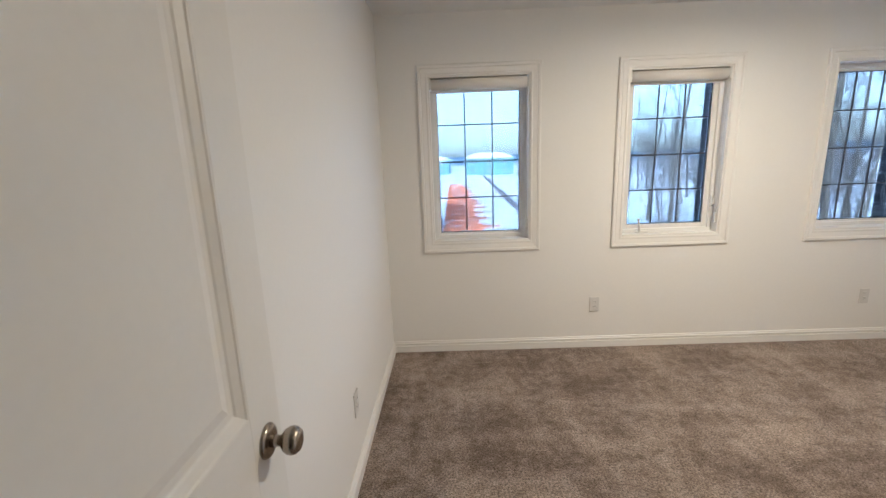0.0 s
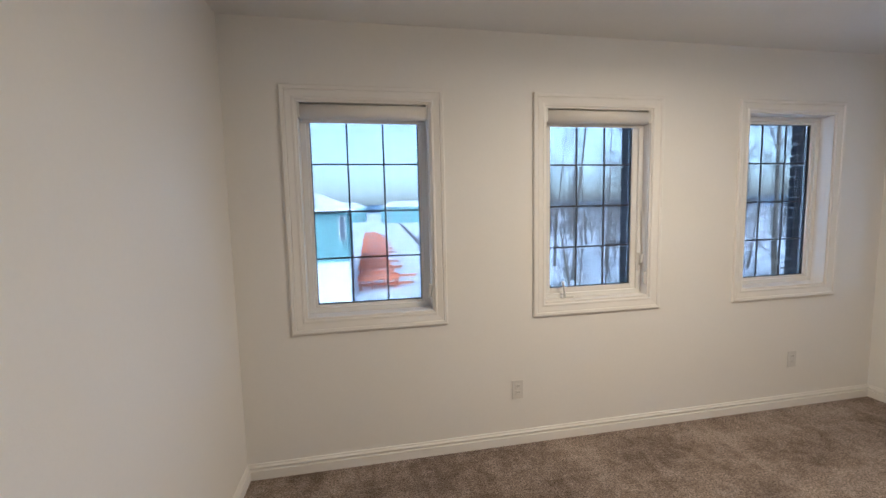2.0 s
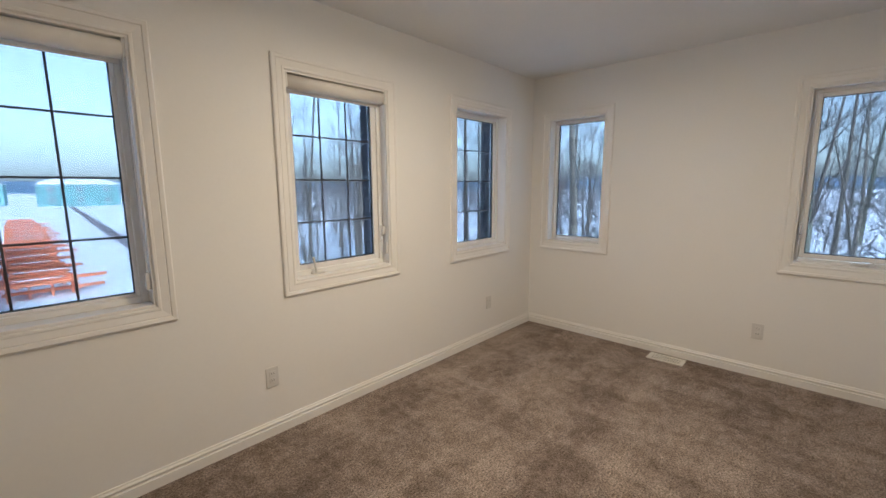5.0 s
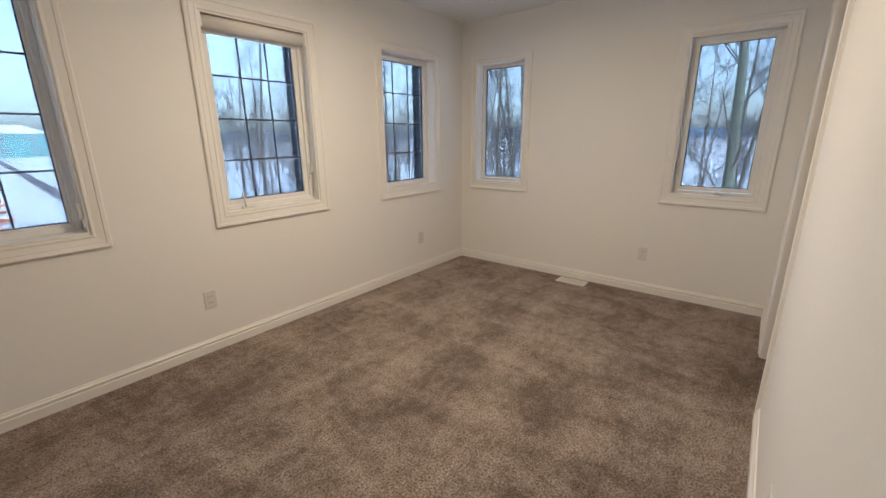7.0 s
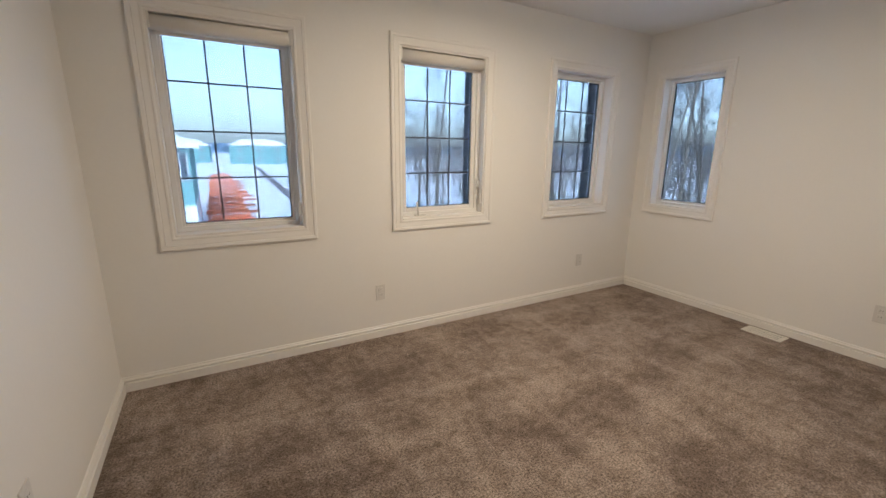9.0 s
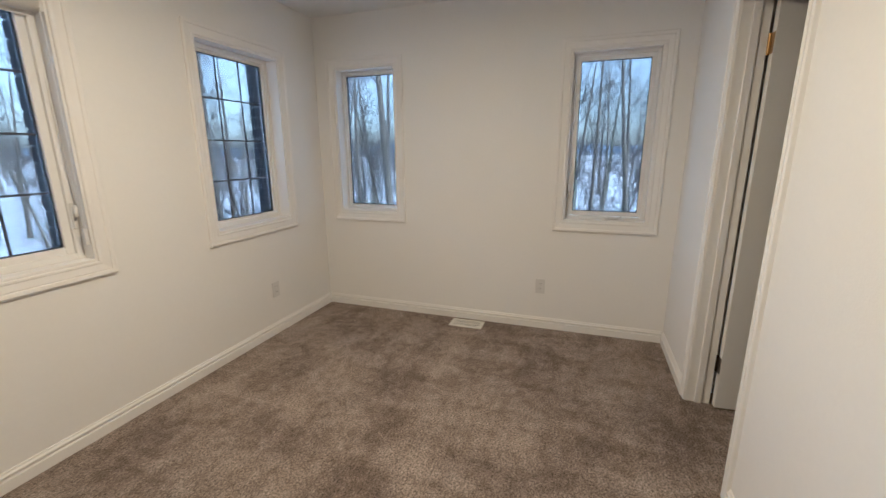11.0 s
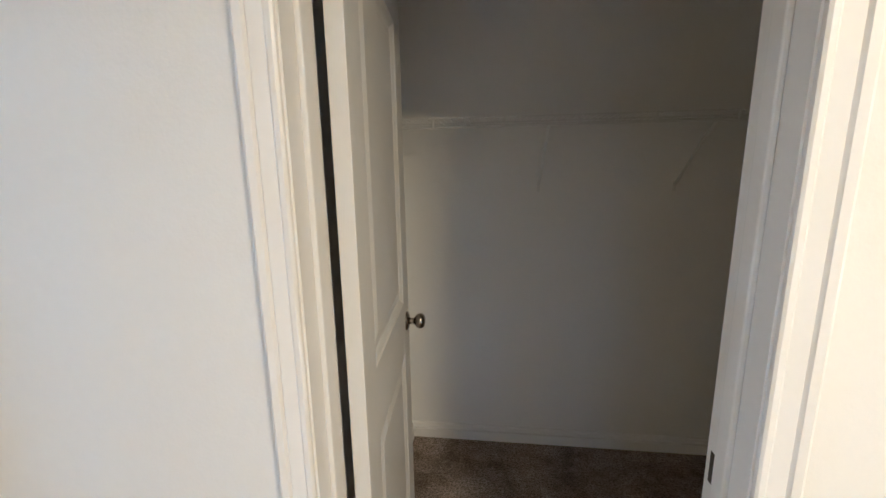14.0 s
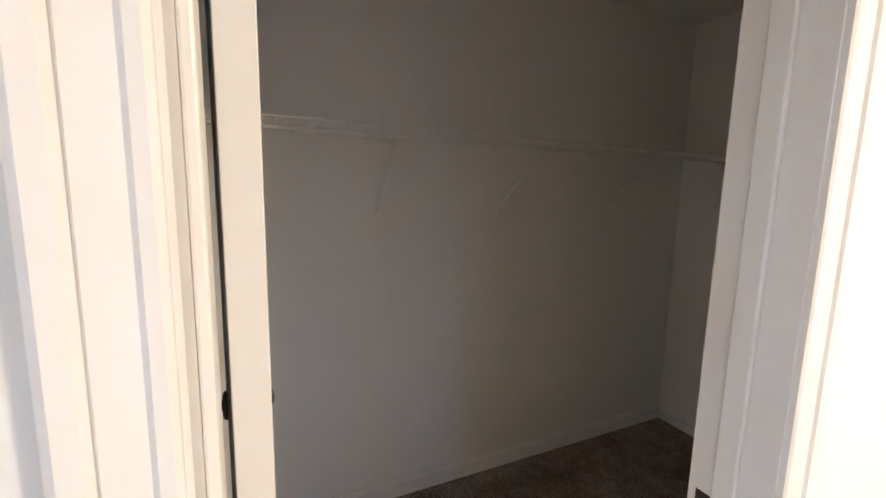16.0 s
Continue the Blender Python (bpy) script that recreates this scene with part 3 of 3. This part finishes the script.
# ---- closet shelf ----
SZ, SD = 1.668, 0.318
shelf = empty("wire_shelf", Matrix.Translation((XC0, YB, SZ)), "long white wire shelf on sloping brackets across the closet", "shelf")
SL = XC1 - XC0
for y, z, r in ((0.010, 0, 0.0030), (SD * 0.5, -0.004, 0.0030), (SD, 0, 0.0030), (SD, -0.036, 0.0034)):
    bm = bmesh.new()
    tube(bm, [(0.012, y, z), (SL - 0.012, y, z)], [r] * 2, 8)
    part("rod", bm, WIRE, shelf)
bm = bmesh.new()
k = 0.03
while k < SL - 0.02:
    tube(bm, [(k, 0.008, 0.003), (k, SD - 0.002, 0.003), (k, SD + 0.002, -0.002), (k, SD + 0.002, -0.008)], [0.0014] * 4, 5)
    k += 0.0254
tagged(part("wire_deck", bm, WIRE, shelf), kind="stuff")
k = SL - (XC1 - 3.057)
while k > 0.05:
    boxed("lip_clip", (k - 0.005, k + 0.005, SD - 0.003, SD + 0.005, -0.040, 0.004), WIRE, shelf, bevel=0.001)
    k -= 0.2865
for x in (2.598, 1.985, 1.309):
    bm = bmesh.new()
    lx = x - XC0
    prism(bm, ((-0.007, 0), (0.007, 0), (0.007, 0.003), (-0.007, 0.003)), (lx, 0.006, 1.385 - SZ), (1, 0, 0), Vector((0, 0.28, -0.31)).normalized(), Vector((0, SD - 0.012, 1.632 - 1.385)).normalized(), math.hypot(SD - 0.012, 1.632 - 1.385))
    box(bm, lx - 0.007, lx + 0.007, 0, 0.004, 1.352 - SZ, 1.395 - SZ)
    tube(bm, [(lx, 0.003, 1.371 - SZ), (lx, 0.008, 1.371 - SZ)], [0.004] * 2, 8)
    part("bracket", bm, WIRE, shelf)
for k in np.arange(0.15, SL, 0.30):
    boxed("wall_clip", (k - 0.006, k + 0.006, 0, 0.014, -0.012, 0.005), WIRE, shelf, bevel=0.001)
for x in (0.0, SL - 0.012):
    boxed("end_bracket", (x, x + 0.012, SD - 0.075, SD + 0.008, -0.045, 0.006), PLASTIC, shelf, bevel=0.003)

# ---- outdoors ----
rng = random.Random(7)
bm = bmesh.new()
S = 44
span = [math.copysign(abs(u) ** 2.2 * 900, u) for u in np.linspace(-1, 1, S)]
grid = [[bm.verts.new((x + 2, y + 6, GROUND + (0.25 * noise.noise((x * 0.08, y * 0.08, 3)) + 0.10 * noise.noise((x * 0.3, y * 0.3, 8))))) for y in span] for x in span]
for i in range(S - 1):
    for k in range(S - 1):
        bm.faces.new((grid[i][k], grid[i + 1][k], grid[i + 1][k + 1], grid[i][k + 1]))
tagged(link_mesh("ground", bm, SNOW, True), "snow-covered open ground", "snow", kind="structure")

# ridge strip on the horizon; its blue haze is painted, not in the air
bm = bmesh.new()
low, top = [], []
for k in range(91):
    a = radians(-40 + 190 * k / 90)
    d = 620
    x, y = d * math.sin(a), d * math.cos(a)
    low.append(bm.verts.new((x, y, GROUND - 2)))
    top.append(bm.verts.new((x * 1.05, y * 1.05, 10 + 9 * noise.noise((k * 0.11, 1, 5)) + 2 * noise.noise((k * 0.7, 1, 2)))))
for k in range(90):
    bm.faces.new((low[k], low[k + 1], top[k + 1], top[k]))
tagged(link_mesh("backdrop", bm, HILL), "low wooded hills on the horizon, painted with blue haze", "hills", kind="structure")


# bare trees
def limb(bm, p, d, length, r, segs, sides, bend, r_end=0.35):
    pts, rad = [p.copy()], [r]
    for i in range(segs):
        d = (d + Vector((rng.gauss(0, bend), rng.gauss(0, bend), rng.gauss(0, bend) + bend * 0.35))).normalized()
        p = p + d * length / segs
        pts.append(p.copy())
        rad.append(r * (1 - (1 - r_end) * (i + 1) / segs))
    tube(bm, pts, rad, sides, cap=False)
    return pts, rad


def make_tree(name, height, r, bark, low_limbs, label):
    ob = empty(name, Matrix(), label, "tree", "bare winter trees")
    bt, bc = bmesh.new(), bmesh.new()
    pts, rad = limb(bt, Vector((0, 0, -0.3)), Vector((rng.gauss(0, 0.06), rng.gauss(0, 0.06), 1)).normalized(), height, r, 10, 9, 0.028, 0.15)
    tube(bt, [(0, 0, -0.3), (0, 0, 0.1), (0, 0, 0.5)], [r * 1.6, r * 1.25, r * 0.98], 9, cap=False)
    for k in range(24):
        f = rng.uniform(low_limbs, 0.98)
        i = min(int(f * 10), 9)
        p = pts[i].lerp(pts[i + 1], f * 10 - i)
        a = rng.uniform(0, 2 * math.pi)
        d = Vector((math.cos(a), math.sin(a), rng.uniform(0.4, 1.7))).normalized()
        ln = height * rng.uniform(0.12, 0.30) * (1.15 - 0.6 * f)
        q, s = limb(bc, p, d, ln, max(0.012, rad[i] * rng.uniform(0.12, 0.26)), 5, 5, 0.09)
        for _ in range(5):
            j = rng.randrange(1, 5)
            d2 = ((q[j + 1] - q[j]).normalized() + Vector((rng.gauss(0, 0.6), rng.gauss(0, 0.6), rng.gauss(0.2, 0.5)))).normalized()
            q2, s2 = limb(bc, q[j], d2, ln * rng.uniform(0.3, 0.7), max(0.0075, s[j] * 0.5), 3, 4, 0.2)
            for _ in range(3):
                j2 = rng.randrange(0, 3)
                d3 = (d2 + Vector((rng.gauss(0, 0.7), rng.gauss(0, 0.7), rng.gauss(0.1, 0.5)))).normalized()
                limb(bc, q2[j2], d3, ln * rng.uniform(0.12, 0.3), max(0.005, s2[j2] * 0.5), 2, 3, 0.2)
    part("trunk", bt, bark, ob, smooth=True)
    part("crown", bc, TWIG, ob, "bare branches and twigs")
    return ob


KINDS = [make_tree("bare_tree", 9.5, 0.10, BARK, 0.15, "slender grey bare tree in the snow"), make_tree("bare_tree", 12, 0.14, BARK, 0.25, "tall grey bare tree in the snow"),
         make_tree("bare_tree", 13, 0.19, MOSSBARK, 0.2, "thick mossy bare tree trunk in the snow"), make_tree("bare_tree", 7, 0.06, BARK, 0.08, "thin young bare tree in the snow"),
         make_tree("bare_tree", 14, 0.14, BARK, 0.3, "tall straight bare tree in the snow"), make_tree("bare_tree", 5.0, 0.035, BARK, 0.05, "bare sapling with many twigs in the snow")]
spots = []
for x0, x1, y0, y1, count, gap in ((12, 20, -9, 9, 22, 1.2), (20, 46, -18, 26, 70, 1.6), (11, 23, 6, 17, 26, 1.3), (8, 20, 13, 30, 24, 1.5), (14, 44, 24, 60, 45, 1.8), (46, 85, -30, 60, 60, 2.2), (16, 50, 62, 110, 40, 2.5)):
    tries = 0
    while count and tries < 4000:
        tries += 1
        x, y = rng.uniform(x0, x1), rng.uniform(y0, y1)
        if all((x - a) ** 2 + (y - b) ** 2 > gap * gap for a, b in spots):
            spots.append((x, y))
            count -= 1
used = set()
for n, (x, y) in enumerate(spots):
    k = rng.choice((0, 1, 2, 3, 3, 4, 5, 5)) if y < 9 else rng.choice((0, 0, 0, 1, 3, 3, 3, 5, 5))
    m = pose(x, y, GROUND, 0, 0, rng.uniform(0, 360)) @ Matrix.Diagonal((*[rng.uniform(0.85, 1.15)] * 3, 1))
    if k not in used:
        used.add(k)
        KINDS[k].matrix_world = m
    else:
        copy_thing(KINDS[k], m)


# orange timber racks in a long row, snow on the ground between
def timber_rack(m, tall):
    ob = empty("timber_rack", m, "orange painted timber rack standing in snow", "timber rack", "orange timber racks")
    for x in (-1.0, -0.35, 0.35, 1.0):
        boxed("post", (x - 0.05, x + 0.05, -0.05, 0.05, -0.2, tall), ORANGE, ob)
    for z in (0.18, 0.62):
        boxed("rail", (-1.15, 1.75 + rng.uniform(-0.3, 0.5), 0.05, 0.10, z, z + 0.14), ORANGE, ob)
    boxed("brace", (1.1, 1.2, -0.9, 1.7, 0.30, 0.42), ORANGE, ob)
    for j in range(6):
        e, f = rng.uniform(-0.12, 0.12), rng.uniform(-0.16, 0.16)
        inset = 0.05 * j
        boxed("board", (-1.12 + e + inset, 1.12 + f - inset, -0.5 + 0.30 * j, -0.28 + 0.30 * j, tall + 0.07 * j, tall + 0.11 + 0.07 * j), ORANGE, ob)
        if j in (1, 4):
            boxed("snow_cap", (-0.8 + e, 0.8 + f, -0.47 + 0.30 * j, -0.31 + 0.30 * j, tall + 0.11 + 0.07 * j, tall + 0.15 + 0.07 * j), SNOW, ob, "strip of snow", bevel=0.015)
    for x in (-0.7, 0.7):
        boxed("bearer", (x - 0.05, x + 0.05, -0.5, 1.45, tall - 0.12, tall), ORANGE, ob)


for k in range(12):
    timber_rack(pose(RACK[0] + k * RACK[2] + rng.uniform(-0.15, 0.15), RACK[1] + k * 3.6, GROUND, 0, 0, RACK[3] + rng.uniform(-3, 3)), (0.45 if k == 0 else 0.7) + 0.2 * rng.random())


def house(m, w, d, h, label, rows=2, cols=3, first=0.9):
    ob = empty("townhouse", m, label, "house", "far houses")
    boxed("wall", (-w / 2, w / 2, 0, d, -0.5, h), TEAL, ob)
    bm = bmesh.new()                    # hipped, with a thick eave
    ring = [[bm.verts.new((x, y, z)) for x, y in ((-w / 2 - 0.4, -0.4), (w / 2 + 0.4, -0.4), (w / 2 + 0.4, d + 0.4), (-w / 2 - 0.4, d + 0.4))] for z in (h, h + 0.18)]
    run = min(w, d) * 0.45
    peak = [bm.verts.new((x, y, h + 0.18 + run * 0.5)) for x, y in ((-w / 2 + run, d / 2), (w / 2 - run, d / 2))]
    bm.faces.new(ring[0][::-1])
    for i in range(4):
        bm.faces.new((ring[0][i], ring[0][(i + 1) % 4], ring[1][(i + 1) % 4], ring[1][i]))
    e = ring[1]
    for f in ((e[0], e[1], peak[1], peak[0]), (e[1], e[2], peak[1]), (e[2], e[3], peak[0], peak[1]), (e[3], e[0], peak[0])):
        bm.faces.new(f)
    part("roof", bm, SNOW, ob, "snow-covered roof")
    for r in range(rows):
        for c in range(cols):
            x, z = -w / 2 + w * (c + 0.5) / cols, first + r * h / rows
            win = boxed("window", (x - 0.7, x + 0.7, -0.05, 0.1, z, z + 1.3), TRIM, ob)
            boxed("pane", (x - 0.6, x - 0.03, -0.08, -0.04, z + 0.1, z + 1.2), PANEDARK, win)
            boxed("pane", (x + 0.03, x + 0.6, -0.08, -0.04, z + 0.1, z + 1.2), PANEDARK, win)
    return ob


near = house(pose(-4.85, 22, GROUND), 8.6, 9, 4.5, "house wrapped in teal sheathing above a pale base", 0, 0)
boxed("base_course", (-4.33, 4.33, -0.05, 9.05, -0.5, 2.0), SNOW, near, "pale wrapped lower storey")
slit = boxed("window", (3.86, 4.20, -0.05, 0.1, 3.1, 4.3), TRIM, near, "narrow upright window")
boxed("pane", (3.91, 4.15, -0.08, -0.04, 3.15, 4.25), PANEDARK, slit)
for x in (-2.6, -0.4, 1.8):
    win = boxed("window", (x - 0.6, x + 0.6, -0.05, 0.1, 2.6, 4.0), TRIM, near)
    boxed("pane", (x - 0.52, x + 0.52, -0.08, -0.04, 2.68, 3.92), PANEDARK, win)
for x, y, w in ((15, 148, 17), (36, 156, 14), (-6, 165, 14)):
    house(pose(x, y, GROUND, 0, 0, rng.uniform(-6, 6)), w, 9, 5.6, "distant teal house with a snow-covered roof")

fence = empty("field_fence", Matrix(), "weathered low board fence across the snow field", "fence")
p0, p1 = Vector((11, 125, GROUND)), Vector((6.0, 33, GROUND))
ang = math.atan2(p1.y - p0.y, p1.x - p0.x)
for k in range(36):
    q = p0.lerp(p1, k / 35)
    boxed("post", (q.x - 0.07, q.x + 0.07, q.y - 0.07, q.y + 0.07, GROUND - 0.3, GROUND + 0.85), FENCE, fence)
for z in (0.12, 0.48):
    bm = bmesh.new()
    prism(bm, ((-0.02, 0), (0.02, 0), (0.02, 0.28), (-0.02, 0.28)), p0 + Vector((0, 0, z)), (math.sin(ang), -math.cos(ang), 0), (0, 0, 1), (math.cos(ang), math.sin(ang), 0), (p1 - p0).length)
    part("board", bm, FENCE, fence)

# ---- outer brickwork, laid round the windows ----
BY0, BY1 = YN + WT + 0.02, YN + WT + 0.11
facade_north = pierced_wall("facade_north", MORTAR, Matrix.Translation((XW - 0.2, BY0, -0.2)), XE + WT + 0.31 - XW + 0.2, CEIL + 0.5, BY1 - BY0 - 0.006,
             [(a + 0.020 - XW + 0.2, b - 0.020 - XW + 0.2, WZ0 + 0.22, WZ1 + 0.18) for a, b in N_WIN], "charcoal brick outer wall with pale joints")
bm = bmesh.new()
box(bm, -0.1, 0.1, 0, BY1 - BY0, 0, 0.066, 0.003)
proto = part("brick", bm, BRICK, facade_north)
first = True
for a, b in N_WIN:
    for side, x in ((-1, a + 0.026), (1, b - 0.026)):
        for c in range(17):
            z = WZ0 + 0.01 + c * 0.0765
            bx = x + side * (0.1 + (c % 2) * 0.0)
            ob = proto if first else bpy.data.objects.new("brick", proto.data)
            if not first:
                scene.collection.objects.link(ob)
                ob.parent = facade_north
            first = False
            ob.location = (bx, BY0, z)
E_HOLES = [(YN + WT - b - 0.07, YN + WT - a - 0.012, WZ0 + 0.16, WZ1 + 0.22) for a, b in E_WIN]
facade_east = pierced_wall("facade_east", MORTAR, pose(XE + WT + 0.02, YN + WT, -0.2, 0, 0, -90), YN - YS + 0.3 + WT, CEIL + 0.5, 0.084, E_HOLES, "charcoal brick outer wall with pale joints")


def brickwork(parent, m, length, height, holes, thick):
    """The rest of the bond, joined: courses of stretchers that stop short of the openings."""
    verts, faces = [], []
    for c in range(int(height / 0.0765)):
        z0, z1 = c * 0.0765, c * 0.0765 + 0.066
        cuts = sorted((h[0], h[1]) for h in holes if h[2] < z1 and h[3] > z0)
        runs, at = [], 0.0
        for a, b in cuts:
            runs.append((at, a))
            at = b
        runs.append((at, length))
        for a, b in runs:
            x = a - (0.105 if c % 2 else 0.0)
            while x < b:
                x0, x1 = max(x, a), min(x + 0.2, b)
                if x1 - x0 > 0.02:
                    n = len(verts)
                    verts += [m @ Vector((px, py, pz)) for px in (x0, x1) for py in (thick - 0.02, thick) for pz in (z0, z1)]
                    faces += [[n + k for k in q] for q in ((0, 1, 3, 2), (4, 6, 7, 5), (0, 4, 5, 1), (2, 3, 7, 6), (0, 2, 6, 4), (1, 5, 7, 3))]
                x += 0.21
    me = bpy.data.meshes.new("brickwork")
    me.from_pydata(verts, [], faces)
    me.materials.append(BRICK)
    ob = new("brickwork", me)
    ob.parent = parent
    return tagged(ob, kind="stuff")


brickwork(facade_north, Matrix.Translation((XW - 0.2, BY0, -0.2)), XE + WT + 0.31 - XW + 0.2, CEIL + 0.5,
          [(a - 0.185 - XW + 0.2, b + 0.185 - XW + 0.2, WZ0 + 0.2, WZ1 + 0.34) for a, b in N_WIN], BY1 - BY0)
brickwork(facade_east, pose(XE + WT + 0.02, YN + WT, -0.2, 0, 0, -90), YN - YS + 0.3 + WT, CEIL + 0.5, E_HOLES, 0.09)
